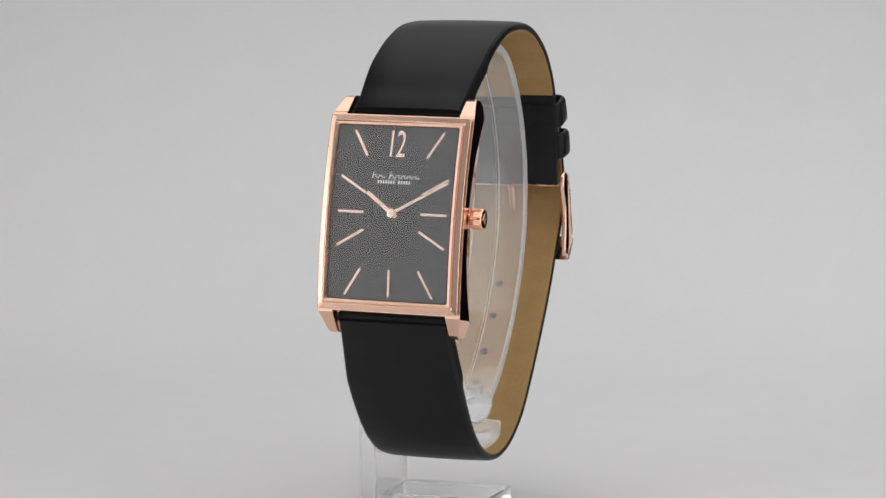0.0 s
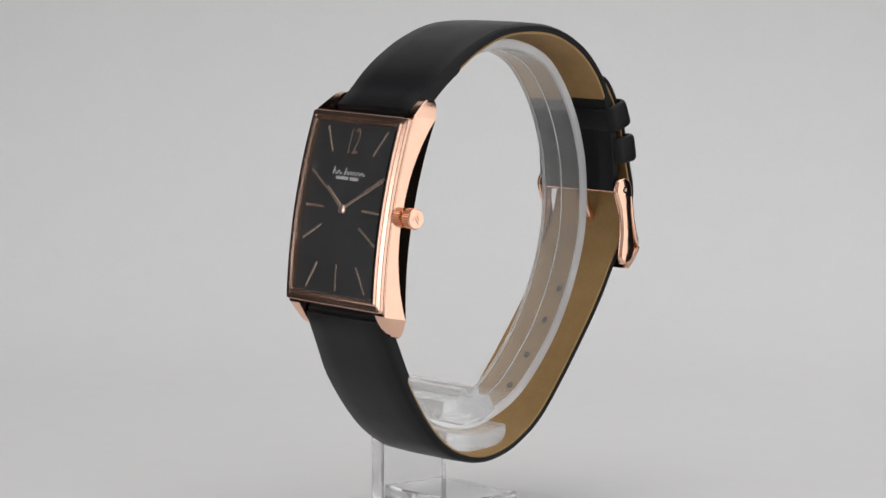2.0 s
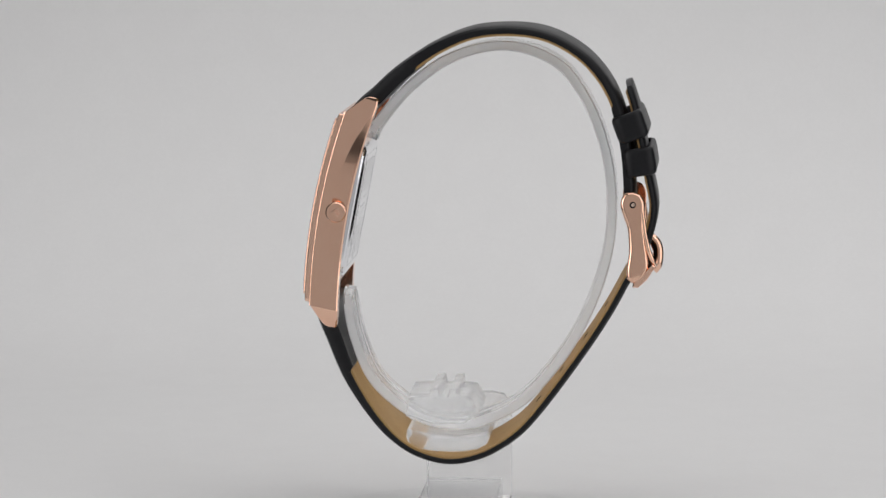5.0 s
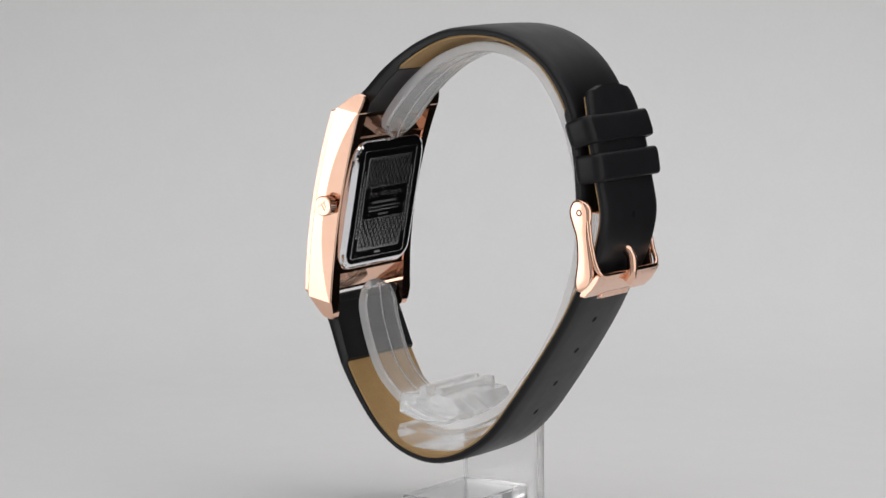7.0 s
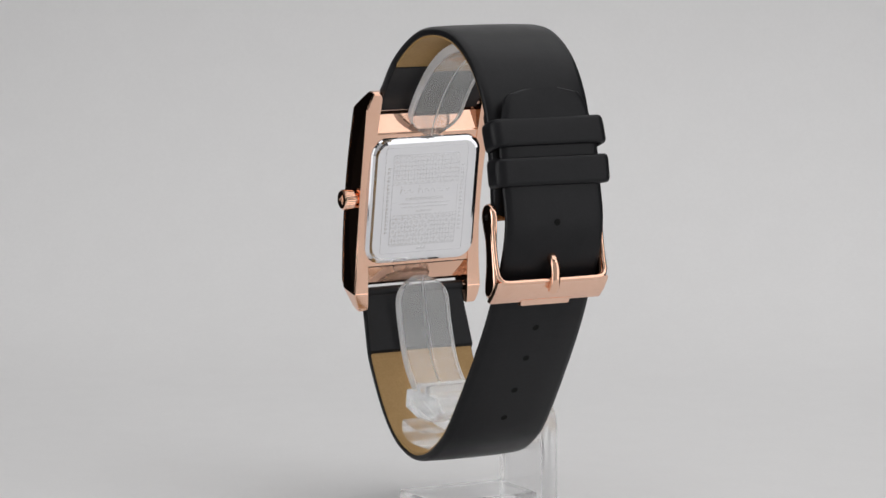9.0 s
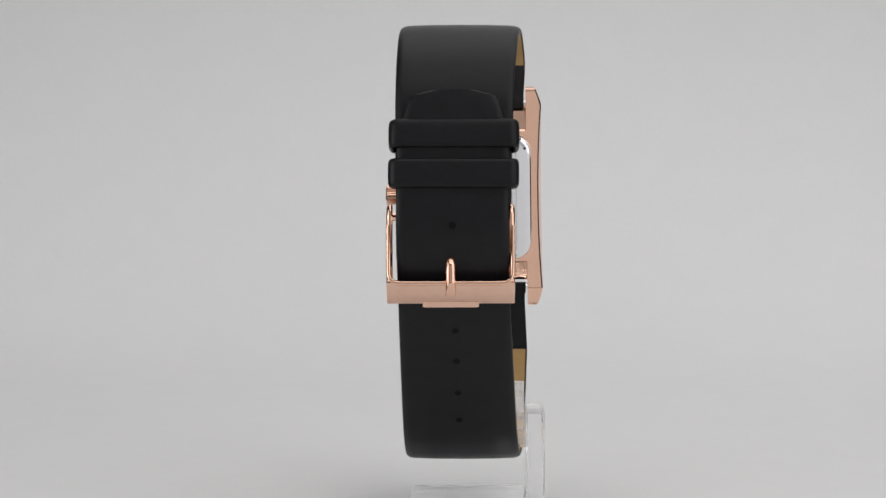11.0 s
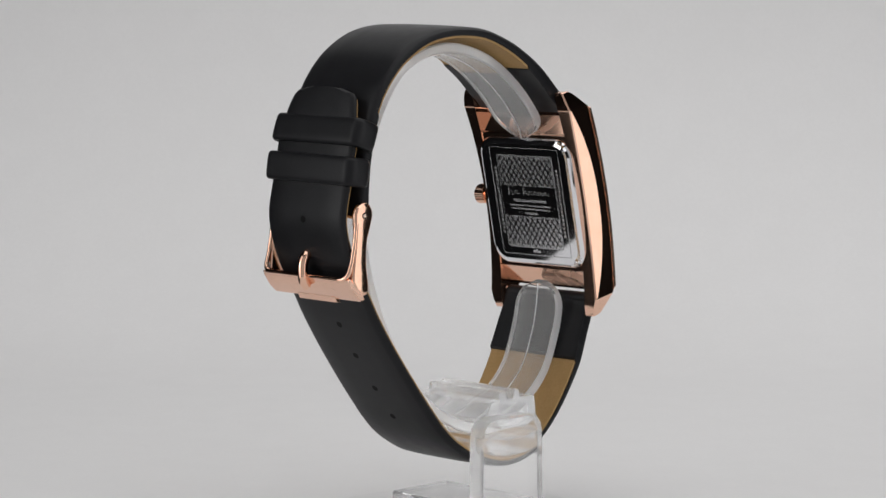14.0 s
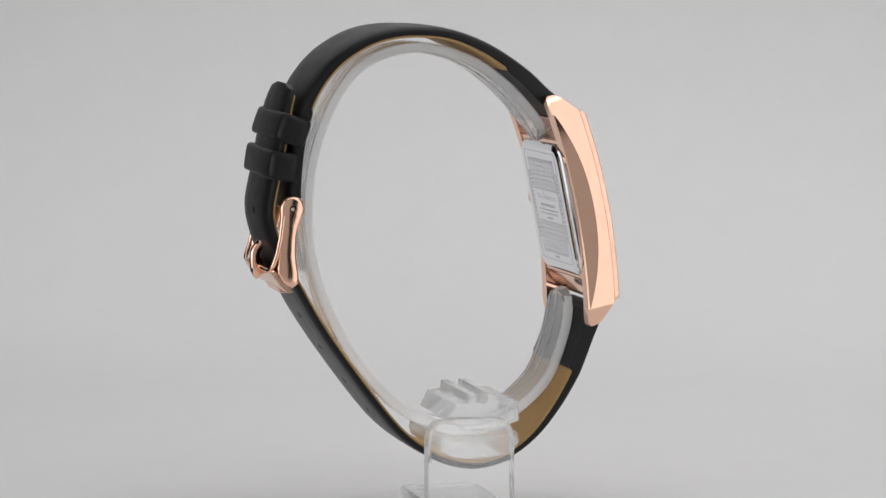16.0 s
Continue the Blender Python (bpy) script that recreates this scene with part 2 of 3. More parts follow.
def build_turntable():
    base = tagged(new("turntable"), "round matt grey turntable disc under the stand", "turntable")
    bm = bmesh.new()
    rings = []
    for r, z in ((25.6, -118 + 0.02), (25.9, -118 + 0.1), (25.9, -118 + 0.25), (25.7, -118 + 0.35)):
        rings.append([(r * math.cos(2 * math.pi * i / 96), r * math.sin(2 * math.pi * i / 96), z) for i in range(96)])
    loft(bm, rings)
    part("disc", bm, TABLE, base)
    return base


# ---------------------------------------------------------------- stand


def shear(y):
    """Strap and ring run a little askew of the case."""
    return -3.0 + (y + 23.5) * 0.048


RING = [(-16.6, -45.8), (-14.9, -42.4), (-9.4, -35.9), (-2.0, -30.4), (6.5, -27.6), (13.9, -28.0), (20.6, -31.1), (25.0, -36.4), (28.2, -43.0), (30.2, -50.5), (30.8, -57.5), (30.4, -65.0), (28.7, -72.2), (25.6, -80.0), (21.3, -87.4), (14.5, -95.3), (7.7, -99.4), (1.0, -101.0), (-7.1, -99.4), (-15.6, -92.8), (-19.6, -84.0), (-21.0, -76.4), (-20.9, -74.4)]


def build_stand():
    stand = tagged(new("watch_stand"), "clear acrylic watch stand with an open C-shaped ring", "watch stand")
    path, runs = smooth_path(RING, 0.5)
    total = runs[-1]
    hw = 5.6

    def section(s):
        d = min(s, total - s)
        k = hw if d > hw else math.sqrt(max(hw * hw - (hw - d) ** 2, 0.8))
        k = max(k, 1.6)
        t = 1.9
        return [(-k, -0.25), (-k + 0.3, 0.0), (k - 0.3, 0.0), (k, -0.25), (k, -t + 0.3), (k - 0.35, -t), (0.35, -t), (0.2, -t - 0.18), (-0.2, -t - 0.18), (-0.35, -t), (-k + 0.35, -t), (-k, -t + 0.3)]

    bm = bmesh.new()
    sweep(bm, path, runs, lambda y: -0.7 + shear(y), section)
    ring = part("ring", bm, ACRYLIC, stand, "clear plastic C-shaped ring with frosted edges")
    ring.data.materials.append(EDGE)
    for face in ring.data.polygons:
        if abs(face.normal.x) > 0.6:
            face.material_index = 1
    bm = bmesh.new()
    lower = [(-8.3, -100.2), (-8.7, -101.6), (-8.2, -102.9), (-6.3, -104.0), (-3.4, -104.5), (-0.7, -104.6), (2.2, -104.5), (5.0, -104.0), (6.7, -103.0), (7.2, -101.7), (6.9, -100.4), (5.0, -100.9), (1.0, -101.4), (-3.5, -101.2)]
    extrude_x(bm, lower, -13.6, 7.0, 0.4)
    part("lower_jaw", bm, FROST, stand, "frosted plastic clamp piece")
    bm = bmesh.new()
    upper = [(-8.8, -98.0), (-8.4, -94.4), (-4.3, -94.1), (-4.1, -92.7), (-2.7, -92.6), (-2.5, -94.2), (-0.6, -94.2), (-0.4, -92.7), (1.0, -92.7), (1.2, -94.2), (3.7, -94.5), (5.2, -97.4), (2.0, -99.4), (-4.0, -99.5)]
    extrude_x(bm, upper, -13.2, 6.0, 0.35)
    part("upper_jaw", bm, FROST, stand)
    bm = bmesh.new()
    side = [(-6.6, -117.62), (-6.6, -100.6), (-6.2, -98.6), (-5.0, -97.2), (-3.0, -96.8), (6.0, -96.6), (8.4, -97.0), (9.6, -98.4), (10.0, -100.4), (10.0, -117.62)]
    extrude_x(bm, side, -17.0, -13.4, 0.45)
    part("post", bm, ACRYLIC, stand)
    bm = bmesh.new()
    block(bm, -13.35, 8.6, -6.4, 8.4, -117.62, -113.3, 0.4)
    part("foot", bm, ACRYLIC, stand)
    for ob in stand.children_recursive:
        ob.visible_shadow = False
    return stand


# ---------------------------------------------------------------- watch


def build_case(watch):
    bm = bmesh.new()
    rings = [(-6.1, 12.1, 13.2, 0.5), (-5.8, 12.25, 13.5, 0.5), (-4.3, 13.0, 16.9, 0.4), (-3.8, 13.1, 17.5, 0.4), (-1.0, 13.45, 17.9, 0.4), (-0.95, 13.74, 18.05, 0.3), (-0.76, 13.74, 18.05, 0.3), (-0.77, 11.7, 16.0, 0.4), (-1.2, 11.7, 16.0, 0.4)]
    loft(bm, [[(u, v, n) for u, v in rounded(w, h, r)] for n, w, h, r in rings])
    bow(bm)
    case = face_part("case", bm, ROSE, watch, "polished rose gold rectangular case", crease=14)
    bm = bmesh.new()
    rings = [(-0.75, 13.62, 17.92, 0.5), (-0.1, 13.6, 17.9, 0.5), (0.0, 13.5, 17.8, 0.5), (0.12, 12.65, 16.95, 0.5), (0.06, 12.5, 16.8, 0.5), (0.42, 12.4, 16.7, 0.5), (0.5, 12.2, 16.5, 0.5), (0.46, 11.75, 16.05, 0.45), (0.2, 11.6, 15.9, 0.4), (-0.75, 11.45, 15.75, 0.4)]
    loft(bm, [[(u, v, n) for u, v in rounded(w, h, r)] for n, w, h, r in rings], close=True)
    bow(bm)
    face_part("bezel", bm, ROSE_SATIN, watch, "stepped rose gold bezel frame", crease=5)
    for su in (1, -1):
        # the side: a front strip, widest at the ends, and a lens-shaped hollow facet behind it
        bm = bmesh.new()
        rings = []
        for v in np.linspace(-18.4, 18.4, 33):
            e = (abs(v) / 18.4) ** 2.3
            ridge = -3.05 - 2.85 * e
            u_ridge = 13.74 + 0.045 * (-0.95 - ridge)
            u_back = u_ridge - math.tan(radians(10)) * (ridge + 6.05)
            ring = [(10.95, -0.955), (13.7, -0.955), (13.76, -1.05), (u_ridge, ridge), (u_back, -6.05), (u_back - 0.25, -6.3), (10.95, -6.3)]
            rings.append([(su * u, v, n) for u, n in ring])
        loft(bm, rings)
        bow(bm)
        face_part("flank", bm, ROSE, case, crease=5)
        for sv in (1, -1):
            bm = bmesh.new()
            rings = []
            for v, front, back, out, out_b in ((18.3, -1.0, -6.3, 13.72, 13.95), (18.5, -1.1, -6.35, 13.72, 13.95), (20.3, -2.75, -6.6, 13.15, 13.45), (21.4, -3.85, -6.6, 12.8, 13.05), (21.8, -4.5, -6.5, 12.65, 12.85), (21.95, -5.1, -6.2, 12.45, 12.6)):
                ring = [(10.95, front), (out - 0.15, front), (out, front - 0.12), (out_b, back + 0.25), (out_b - 0.25, back), (10.95, back)]
                rings.append([(su * u, sv * v, n) for u, n in ring])
            loft(bm, rings)
            bow(bm)
            face_part("lug", bm, ROSE, case, crease=8)
    for sv in (1, -1):
        bm = bmesh.new()
        tube(bm, [(-11.0, sv * 18.6, -5.2), (11.0, sv * 18.6, -5.2)], 0.55)
        face_part("spring_bar", bm, STEEL, watch, "steel spring bar")

    bm = bmesh.new()
    rings = [(-5.6, 11.9, 12.7, 3.6), (-6.2, 11.85, 12.65, 3.6), (-6.5, 11.62, 12.42, 3.4), (-6.75, 11.2, 12.0, 3.1), (-6.88, 10.7, 11.5, 2.7)]
    loft(bm, [[(u, v - 0.1, n) for u, v in rounded(w, h, r, 12)] for n, w, h, r in rings])
    back = face_part("case_back", bm, STEEL, watch, "polished steel case back with etched lattice", crease=9)
    engrave(back)

    bm = bmesh.new()
    tube(bm, [(12.4, 0, -3.7), (14.2, 0, -3.7)], 1.05, 16)
    face_part("crown_stem", bm, ROSE, watch)
    bm = bmesh.new()
    rings = []
    for u, r, tooth in ((14.0, 1.5, 0), (14.2, 1.75, 0.1), (16.15, 1.85, 0.1), (16.38, 1.7, 0)):
        rings.append([(u, (r + (tooth if j % 2 else 0)) * math.cos(2 * math.pi * j / 64), -3.7 + (r + (tooth if j % 2 else 0)) * math.sin(2 * math.pi * j / 64)) for j in range(64)])
    loft(bm, rings)
    crown = face_part("crown", bm, ROSE, watch, "fluted rose gold winding crown")
    bm = bmesh.new()
    for p, q in (((-0.9, 0.5), (0.9, 0.5)), ((-0.1, 0.5), (-0.1, -1.0)), ((0.45, 0.3), (0.45, -0.6))):
        bar(bm, p, q, 0.28, 0.28, 0, 0.1)
    bm.transform(Matrix(((0, 0, 1, 16.4), (0.7, 0.7, 0, 0), (-0.7, 0.7, 0, -3.7), (0, 0, 0, 1))))
    face_part("emblem", bm, ROSE_SATIN, crown, "raised emblem of plain strokes")


def engrave(back):
    """Lattice, frame and rows of plain bars on the case back; they face backwards."""
    z0, z1 = -6.885, -6.91

    def add(name, mat, maker, label=""):
        bm = bmesh.new()
        maker(bm)
        return face_part(name, bm, mat, back, label, smooth=False)

    def plate(bm):
        slab(bm, rounded(7.1, 9.1, 0.15, 1), z1, z0)
    add("etched_panel", ETCH, plate, "matt etched panel")

    def lattice(bm):
        step, hw, hh = 1.3, 7.0, 9.0
        k = 1.35
        for sgn in (1, -1):
            c = -30.0
            while c < 30:
                pts = []
                for u in np.linspace(-hw, hw, 41):
                    v = sgn * k * u + c
                    if -hh < v < hh and not (-2.9 < v < 3.1):
                        pts.append((u, v))
                for a, b in zip(pts, pts[1:]):
                    if abs(b[0] - a[0]) < 0.4 and abs(b[1] - a[1]) < 0.8:
                        bar(bm, a, b, 0.3, 0.3, z1 - 0.001, z1 - 0.003)
                c += step * k
    add("lattice", STEEL, lattice, "polished diamond lattice")

    def band(bm):
        slab(bm, [(-7.1, -2.9), (7.1, -2.9), (7.1, 3.1), (-7.1, 3.1)], z1 - 0.005, z1 - 0.001)
    add("name_band", STEEL, band)

    def script(bm):
        scribble(bm, 5.4, -5.4, 1.75, 0.55, -1, 0.2, z1 - 0.006, z1 - 0.012)
    add("script_strokes", ETCH, script, "row of plain strokes")

    def lines(bm):
        for v, hw, w in ((0.2, 4.2, 0.55), (-0.75, 5.4, 0.3), (-1.45, 5.0, 0.3), (-2.3, 1.7, 0.45)):
            bar(bm, (-hw, v), (hw, v), w, w, z1 - 0.006, z1 - 0.012)
        for su in (1, -1):
            for i in range(17):
                v = -6.6 + i * 0.8
                bar(bm, (su * 8.0, v), (su * 8.0, v + 0.5), 0.55, 0.55, z1 + 0.02, z1 - 0.01)
        bar(bm, (-0.9, -9.85), (0.9, -9.85), 0.5, 0.5, z1 + 0.02, z1 - 0.01)
    add("engraving", ETCH, lines, "rows of plain bars")

    def rim(bm):
        for w, h in ((9.0, 10.7), (7.25, 9.25)):
            loft(bm, [[(u, v, n) for u, v in rounded(a, b, 0.5, 3)] for a, b, n in ((w, h, z0), (w, h, z1), (w - 0.14, h - 0.14, z1), (w - 0.14, h - 0.14, z0))], close=True)
    add("etched_line", ETCH, rim)


def dial_part(name, bm, mat, parent, label="", smooth=True):
    """A piece on the dial, sunk below the bezel."""
    bm.transform(Matrix.Translation((0, 0, -0.3)))
    bow(bm)
    return face_part(name, bm, mat, parent, label, smooth, 5)


def build_dial(watch):
    bm = bmesh.new()
    slab(bm, rounded(11.5, 15.8, 0.4, 3), -0.42, -0.30)
    dial = dial_part("dial", bm, DIAL, watch, "matt black rectangular dial")
    marks = []
    for s in (1, -1):
        marks += [((s * 5.8, 10.3), (s * 8.6, 15.0)), ((s * 5.4, 3.5), (s * 10.4, 6.5)), ((s * 5.5, 0), (s * 10.5, 0)), ((s * 5.4, -3.2), (s * 10.4, -6.2)), ((s * 5.6, -10.3), (s * 8.5, -15.1))]
    marks.append(((0, -10.3), (0, -15.2)))
    for p, q in marks:
        bm = bmesh.new()
        bar(bm, p, q, 0.52, 0.52, -0.30, -0.17)
        dial_part("hour_marker", bm, PALE, dial, "rose gold baton marker", smooth=False)
    font = bpy.data.curves.new("numeral", "FONT")
    font.body, font.size, font.extrude, font.align_x = "12", 6.9, 0.06, "CENTER"
    font.space_character = 0.9
    tmp = bpy.data.objects.new("numeral", font)
    scene.collection.objects.link(tmp)
    dg = bpy.context.evaluated_depsgraph_get()
    me = bpy.data.meshes.new_from_object(tmp.evaluated_get(dg))
    bpy.data.objects.remove(tmp)
    bm = bmesh.new()
    bm.from_mesh(me)
    bpy.data.meshes.remove(me)
    us = [v.co.x for v in bm.verts]
    vs = [v.co.y for v in bm.verts]
    bm.transform(Matrix.Translation((0, 10.3, -0.22)) @ Matrix.Diagonal((2.9 / (max(us) - min(us)), 4.9 / (max(vs) - min(vs)), 1, 1)) @ Matrix.Translation((-(max(us) + min(us)) / 2, -min(vs), 0)))
    dial_part("numeral", bm, PALE, dial, "rose gold numeral twelve", smooth=False)

    bm = bmesh.new()
    scribble(bm, -4.5, 4.7, 6.65, 0.42, 1, 0.17, -0.30, -0.275)
    for i in range(13):
        if i != 7:
            bar(bm, (-3.2 + i * 0.5, 5.35), (-3.2 + i * 0.5, 5.95), 0.3, 0.3, -0.30, -0.28)
    dial_part("printed_strokes", bm, PRINT, dial, "small silver printed strokes", smooth=False)

    bm = bmesh.new()
    bar(bm, (0.9, -0.65), (-5.1, 3.7), 0.85, 0.75, -0.16, -0.06)
    dial_part("hour_hand", bm, PALE, watch, "pale rose gold hour hand", smooth=False)
    bm = bmesh.new()
    bar(bm, (-0.9, -0.5), (10.4, 5.9), 0.66, 0.5, -0.04, 0.05)
    dial_part("minute_hand", bm, PALE, watch, "pale rose gold minute hand", smooth=False)
    bm = bmesh.new()
    loft(bm, [[(r * math.cos(2 * math.pi * i / 24), r * math.sin(2 * math.pi * i / 24), n) for i in range(24)] for r, n in ((0.85, -0.3), (0.85, 0.06), (0.6, 0.12))])
    dial_part("hand_hub", bm, PALE, watch)
    bm = bmesh.new()
    loft(bm, [[(u, v, n) for u, v in rounded(w, h, 0.4, 3)] for n, w, h in ((0.2, 11.55, 15.85), (0.38, 11.55, 15.85), (0.44, 11.45, 15.75))])
    bow(bm)
    glass = face_part("crystal", bm, GLASS, watch, "domed clear watch glass", crease=5)
    glass.visible_shadow = False


UPPER = [(-17.0, -40.1), (-15.8, -38.8), (-13.8, -37.0), (-10.5, -33.7), (-6.3, -30.4), (-2.0, -27.7), (3.5, -25.4), (9.0, -24.6), (15.0, -24.9), (20.0, -26.4), (25.0, -29.5), (28.6, -33.4), (31.0, -37.6), (32.6, -42.5), (33.6, -48.0), (34.0, -53.0), (34.1, -57.4)]
LOWER = [(-24.2, -77.6), (-23.7, -79.6), (-22.4, -83.0), (-19.5, -90.4), (-15.2, -97.6), (-11.0, -102.4), (-6.6, -105.2), (-1.0, -106.6), (4.3, -105.9), (9.0, -103.8), (14.0, -100.0), (19.5, -93.3), (26.0, -84.2), (30.2, -77.6), (33.0, -72.4), (35.7, -67.6), (37.6, -62.4), (38.3, -57.5), (37.2, -51.5), (35.9, -45.0), (34.7, -39.3), (33.2, -34.7)]


def strap_section(half, thick, pad=0.0):
    """Rounded leather section; out is 0 at the shoulders of the outer face, pad thickens it outwards."""
    w, p = half, pad
    return [(-w, -0.6), (-w + 0.15, -0.3 + p * 0.5), (-w + 0.55, -0.02 + p * 0.85), (-w + 1.4, 0.18 + p), (-w * 0.5, 0.32 + p), (0, 0.36 + p), (w * 0.5, 0.32 + p), (w - 1.4, 0.18 + p), (w - 0.55, -0.02 + p * 0.85), (w - 0.15, -0.3 + p * 0.5), (w, -0.6), (w, -thick + 0.15), (w - 0.15, -thick), (-w + 0.15, -thick), (-w, -thick + 0.15)]


def build_strap(watch):
    # upper strap, from the case over the top to the buckle bar
    path, runs = smooth_path(UPPER, 0.8)
    total = runs[-1]
    fold0 = 13.4
    fold1 = total - 18.5

    def padded(s):
        return 1.2 * max(0, 1 - s / 30)

    def half(s):
        return 11.5 - 1.3 * s / total - 0.75 * max(0, 1 - max(0, s - 2.5) / 10)

    def upper(s):
        folded = s < fold0 or s > fold1
        return strap_section(half(s), 1.9 if folded else 1.35, padded(s))
    bm = bmesh.new()
    sweep(bm, path, runs, shear, upper)
    strap = part("upper_strap", bm, LEATHER, watch, "smooth black leather strap")
    sel = [(p, s) for p, s in zip(path, runs) if fold0 - 0.8 < s < fold1 + 0.8]
    bm = bmesh.new()
    sweep(bm, np.array([p for p, _ in sel]), [s for _, s in sel], shear, lambda s: [(-half(s) + 0.25, -1.3), (half(s) - 0.25, -1.3), (half(s) - 0.3, -1.75), (-half(s) + 0.3, -1.75)])
    part("lining", bm, LINING, strap, "tan leather lining")

    bm = bmesh.new()
    tube(bm, [(-10.6, 19.0, -5.0), (-10.2, 19.0, -5.0), (10.2, 19.0, -5.0), (10.6, 19.0, -5.0)], 1.1, 18)
    face_part("bar_loop", bm, LEATHER, strap)

    # lower strap, from the case under the stand and up through the buckle
    path, runs = smooth_path(LOWER, 0.8)
    total2 = runs[-1]
    fold = 12.2

    def half2(s):
        h = 11.5 - 1.5 * min(1, s / (total2 * 0.7)) - 0.75 * max(0, 1 - max(0, s - 2.5) / 10)
        d = total2 - s
        if d < 9:
            k = 1 - d / 9
            h = h - 2.3 * k - 3.6 * (1 - math.sqrt(max(0, 1 - k ** 12)))
        return h
    bm = bmesh.new()
    sweep(bm, path, runs, shear, lambda s: strap_section(half2(s), 1.9 if s < fold else (1.05 if s < total2 - 0.9 else 0.9), padded(s)))
    strap2 = part("lower_strap", bm, LEATHER, watch, "black leather strap end with punched holes")
    sel = [(p, s) for p, s in zip(path, runs) if fold - 0.8 < s < total2 - 1.6]
    bm = bmesh.new()
    sweep(bm, np.array([p for p, _ in sel]), [s for _, s in sel], shear, lambda s: [(-half2(s) + 0.3, -1.0), (half2(s) - 0.3, -1.0), (half2(s) - 0.35, -1.4), (-half2(s) + 0.35, -1.4)])
    part("lining", bm, LINING, strap2, "tan leather lining")
    bm = bmesh.new()
    tube(bm, [(-10.6, -19.0, -5.0), (-10.2, -19.0, -5.0), (10.2, -19.0, -5.0), (10.6, -19.0, -5.0)], 1.1, 18)
    face_part("bar_loop", bm, LEATHER, strap2)
    # holes: dark discs on the leather, the shade inside painted as their colour
    tang = np.gradient(path, axis=0)
    for z in (-57.9, -78.2, -84.4, -90.7, -96.7):
        far = [i for i in range(len(path)) if path[i][0] > 12]
        i = min(far, key=lambda k: abs(path[k][1] - z))
        ty, tz = tang[i] / np.linalg.norm(tang[i])
        ny, nz = tz, -ty
        if ny * (path[i][0] - 6) + nz * (path[i][1] + 66) < 0:
            ny, nz = -ny, -nz
        frame_m = Matrix(((1, 0, 0, shear(path[i][0])), (0, ty, ny, path[i][0]), (0, tz, nz, path[i][1]), (0, 0, 0, 1)))
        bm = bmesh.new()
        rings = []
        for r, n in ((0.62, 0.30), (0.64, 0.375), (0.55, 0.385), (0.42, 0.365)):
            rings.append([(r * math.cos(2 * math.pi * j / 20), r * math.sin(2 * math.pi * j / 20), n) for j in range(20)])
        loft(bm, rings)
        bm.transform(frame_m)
        part("strap_hole", bm, HOLE_SHADE, strap2, "punched hole")
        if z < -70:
            # same on the lining: a disc coloured as the shaded opening
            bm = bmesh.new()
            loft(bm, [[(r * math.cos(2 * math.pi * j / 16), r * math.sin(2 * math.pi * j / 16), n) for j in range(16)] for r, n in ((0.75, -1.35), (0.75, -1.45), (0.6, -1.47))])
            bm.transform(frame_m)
            part("inner_hole", bm, HOLE_SHADE, strap2)


def keeper(watch, cy, cz, lean, label):
    """A leather loop round both straps."""
    hx, hy, w, t = 11.6, 2.95, 2.6, 1.1
    rings = []
    outer = [(-w, 0.72), (-w + 0.08, 0.45), (-w + 0.3, 0.2), (-w + 0.75, 0.05), (-w * 0.4, 0.0), (w * 0.4, 0.0), (w - 0.75, 0.05), (w - 0.3, 0.2), (w - 0.08, 0.45), (w, 0.72)]
    for z, d in outer + [(w - 0.3, t), (-w + 0.3, t)]:
        rings.append([(u, v + 0.12 * math.sin(u * 0.5), z + 0.12 * math.sin(u * 0.28 + cz)) for u, v in rounded(hx - d, hy - d, 1.9 - d, 8)])
    bm = bmesh.new()
    loft(bm, rings, close=True)
    bm.transform(Matrix.Translation((shear(cy) - 0.05, cy, cz)) @ Matrix.Rotation(radians(lean), 4, "X"))
    part("keeper", bm, LEATHER, watch, label, crease=60)


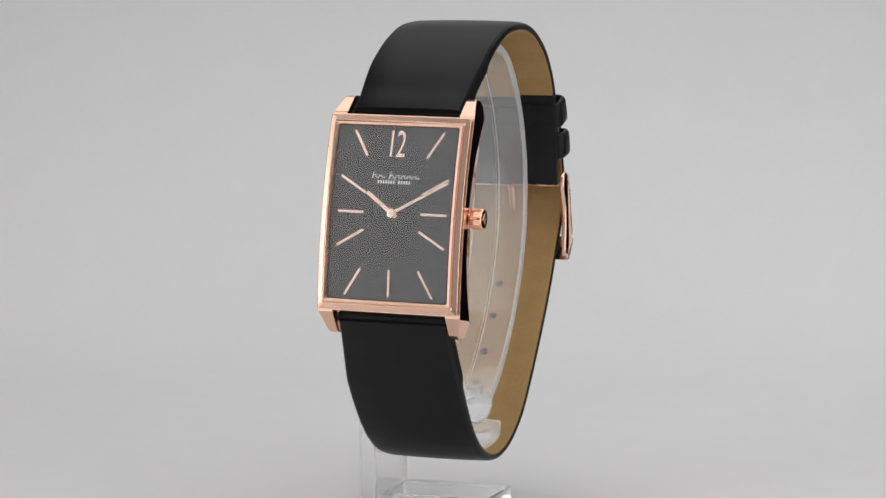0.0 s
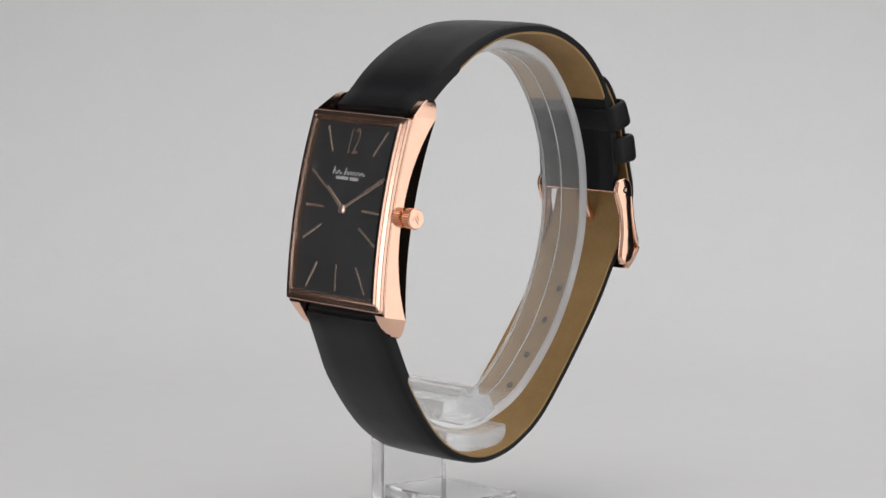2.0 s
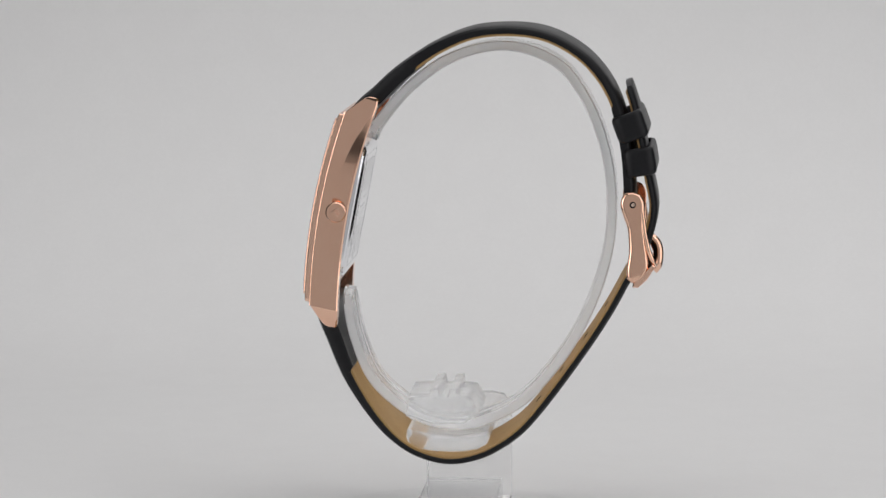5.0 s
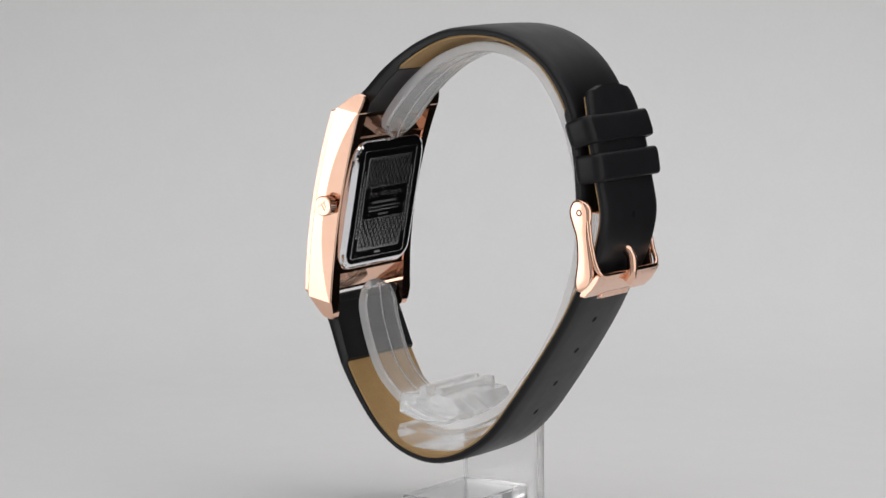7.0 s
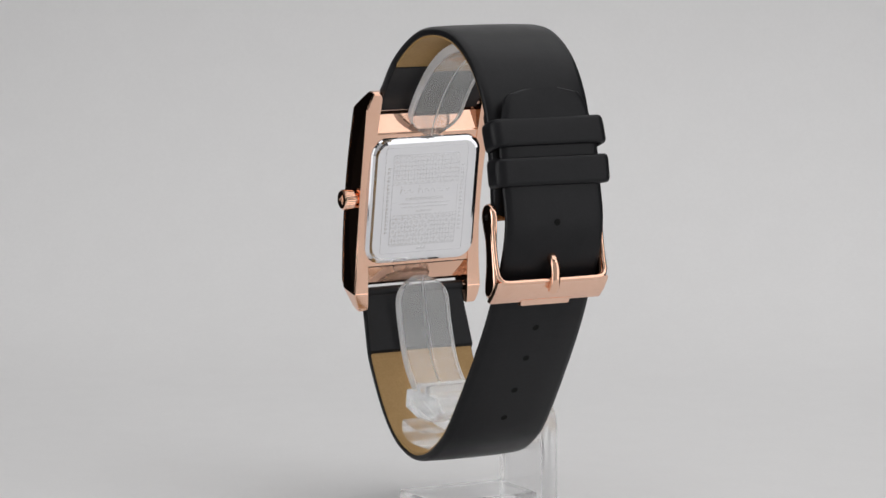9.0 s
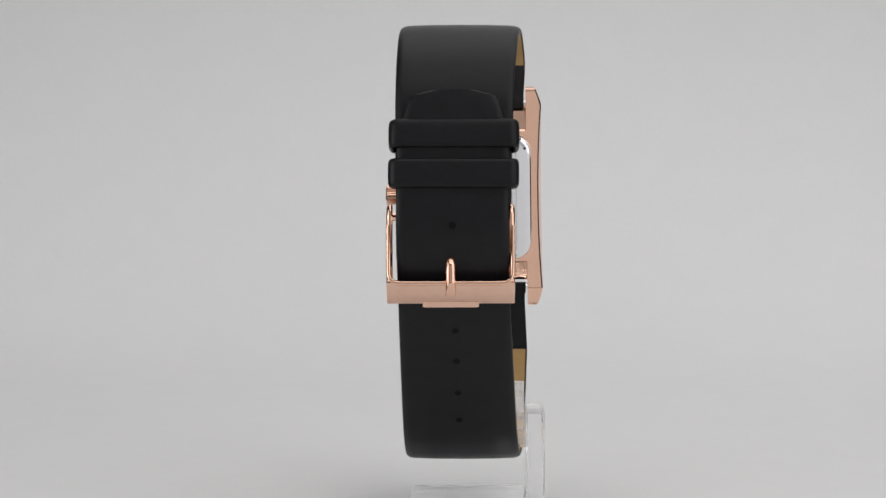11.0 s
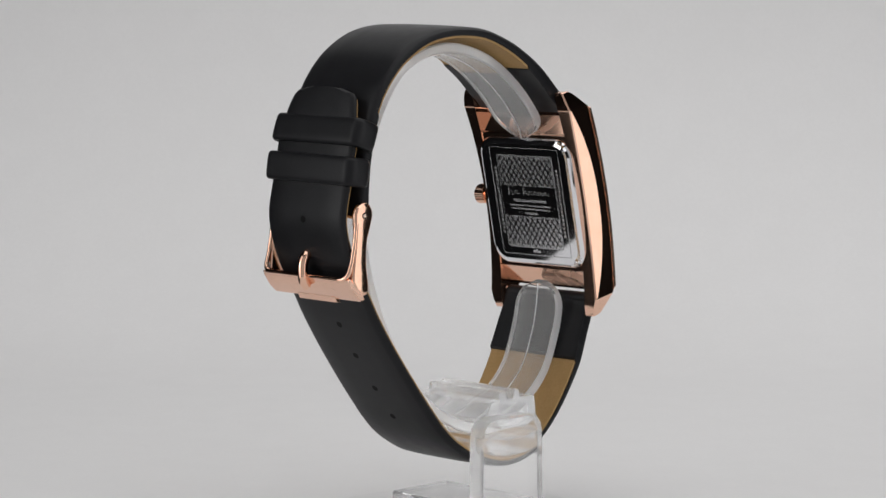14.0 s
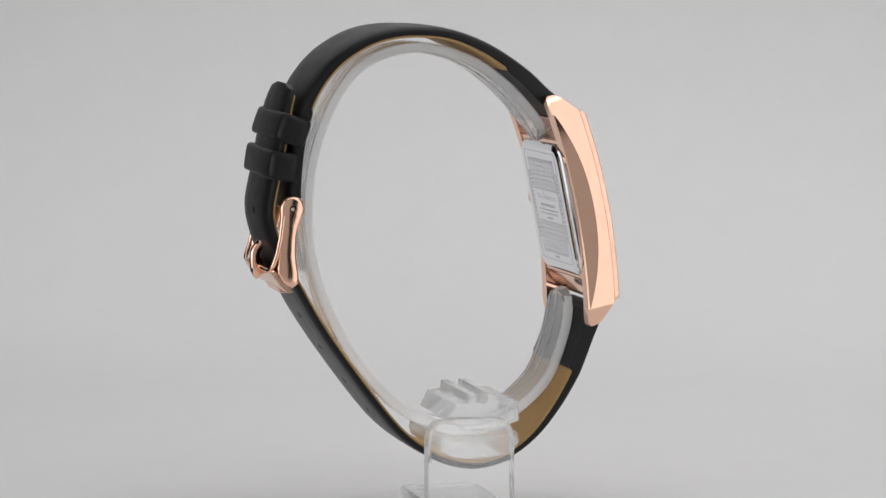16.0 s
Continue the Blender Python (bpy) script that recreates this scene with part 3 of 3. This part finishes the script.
def build_buckle(watch):
    xc = shear(35) + 0.5
    arm = [(33.9, -54.8), (35.2, -55.3), (36.0, -56.6), (36.1, -58.2), (36.0, -61.0), (36.4, -64.5), (36.7, -66.8), (36.8, -69.0), (36.0, -70.9), (34.6, -71.8), (33.6, -71.7), (32.9, -71.0), (32.8, -69.2), (33.2, -66.0), (33.0, -62.0), (32.2, -59.5), (31.6, -57.4), (31.9, -55.9), (32.7, -55.0)]
    bm = bmesh.new()
    # front bar: a bent plate across the strap
    bar_sec = [(37.5, -68.3), (38.05, -68.5), (37.8, -69.2), (36.5, -71.2), (34.9, -72.6), (33.9, -72.4), (34.3, -71.5), (35.8, -70.1), (36.8, -69.0)]
    extrude_x(bm, bar_sec, xc - 11.35, xc + 11.35, 0.2)
    buckle = part("buckle", bm, ROSE_SATIN, watch, "rose gold pin buckle")
    for s in (1, -1):
        bm = bmesh.new()
        a, b = xc + s * 10.35, xc + s * 11.4
        domed_plate(bm, [tuple(p) for p in smooth_path(arm + arm[:1], 0.45)[0][:-1]], a, b, 0.75)
        part("buckle_arm", bm, ROSE, buckle, crease=40)
        # dark disc paints the shade of the pivot hole round its pin
        bm = bmesh.new()
        tube(bm, [(xc + s * 11.3, 33.9, -57.2), (xc + s * 11.43, 33.9, -57.2)], 0.6, 16)
        part("pivot_hole", bm, HOLE_SHADE, buckle)
        bm = bmesh.new()
        tube(bm, [(xc + s * 11.35, 33.95, -57.2), (xc + s * 11.47, 33.95, -57.2)], 0.36, 14)
        part("pivot_pin", bm, PALE, buckle)
    # rounded rim that runs down one arm, along the bar and up the other arm
    side = [(11.0, 35.6, -58.5), (11.0, 36.1, -62.5), (11.0, 36.8, -65.6), (10.95, 37.4, -67.2), (10.6, 37.75, -68.0), (9.9, 37.95, -68.45), (8.8, 38.0, -68.55)]
    bm = bmesh.new()
    tube(bm, [(xc - x, y, z) for x, y, z in side] + [(xc + x, y, z) for x, y, z in side[::-1]], 0.45, 10)
    part("rim", bm, ROSE, buckle, "polished rounded rim", crease=60)
    bm = bmesh.new()
    lip = [(34.2, -72.2), (35.4, -72.2), (34.9, -73.3), (33.8, -73.4)]
    extrude_x(bm, lip, xc - 5.0, xc + 5.0, 0.2)
    part("lip", bm, ROSE_SATIN, buckle)
    bm = bmesh.new()
    tube(bm, [(xc - 10.6, 33.6, -57.3), (xc + 10.6, 33.6, -57.3)], 0.7)
    part("hinge_bar", bm, ROSE, buckle)
    bm = bmesh.new()
    pin = smooth_path([(33.6, -57.9), (34.6, -61.4), (36.3, -64.0), (37.7, -64.9), (38.4, -66.1), (38.55, -67.8), (38.3, -69.6), (37.6, -70.5)], 0.5)[0]
    tube(bm, [(xc, y, z) for y, z in pin], 0.95, 16)
    part("tongue", bm, ROSE, buckle, crease=50)


def build_watch():
    watch = tagged(new("wristwatch"), "rectangular rose gold wristwatch with black dial and black leather strap", "watch")
    build_case(watch)
    build_dial(watch)
    build_strap(watch)
    keeper(watch, 33.4, -42.8, 20, "black leather strap loop")
    keeper(watch, 35.2, -49.3, 9, "black leather strap loop")
    build_buckle(watch)
    return watch


build_backdrop()
build_room()
turntable = build_turntable()
stand = build_stand()
watch = build_watch()

# ---------------------------------------------------------------- turning
TURN = [(0.0, -19.73),
        (0.5, -26.64),
        (1.0, -34.36),
        (1.5, -40.63),
        (2.0, -48.32),
        (2.5, -54.8),
        (3.0, -62.25),
        (3.5, -69.58),
        (4.0, -78.56),
        (6.5, -114.89),
        (7.0, -122.23),
        (7.5, -129.66),
        (8.0, -137.06),
        (8.5, -144.36),
        (9.0, -151.69),
        (11.5, -187.5),
        (12.0, -194.85),
        (12.5, -203.14),
        (13.0, -210.22),
        (13.5, -217.31),
        (14.0, -224.57),
        (14.5, -231.66),
        (15.0, -239.0),
        (15.5, -246.37),
        (16.0, -253.38)]


def motions():
    rows = [(t, pose(0, 0, 0, 0, 0, a)) for t, a in TURN]
    for thing in (turntable, stand, watch):
        walk(thing, rows)


motions()
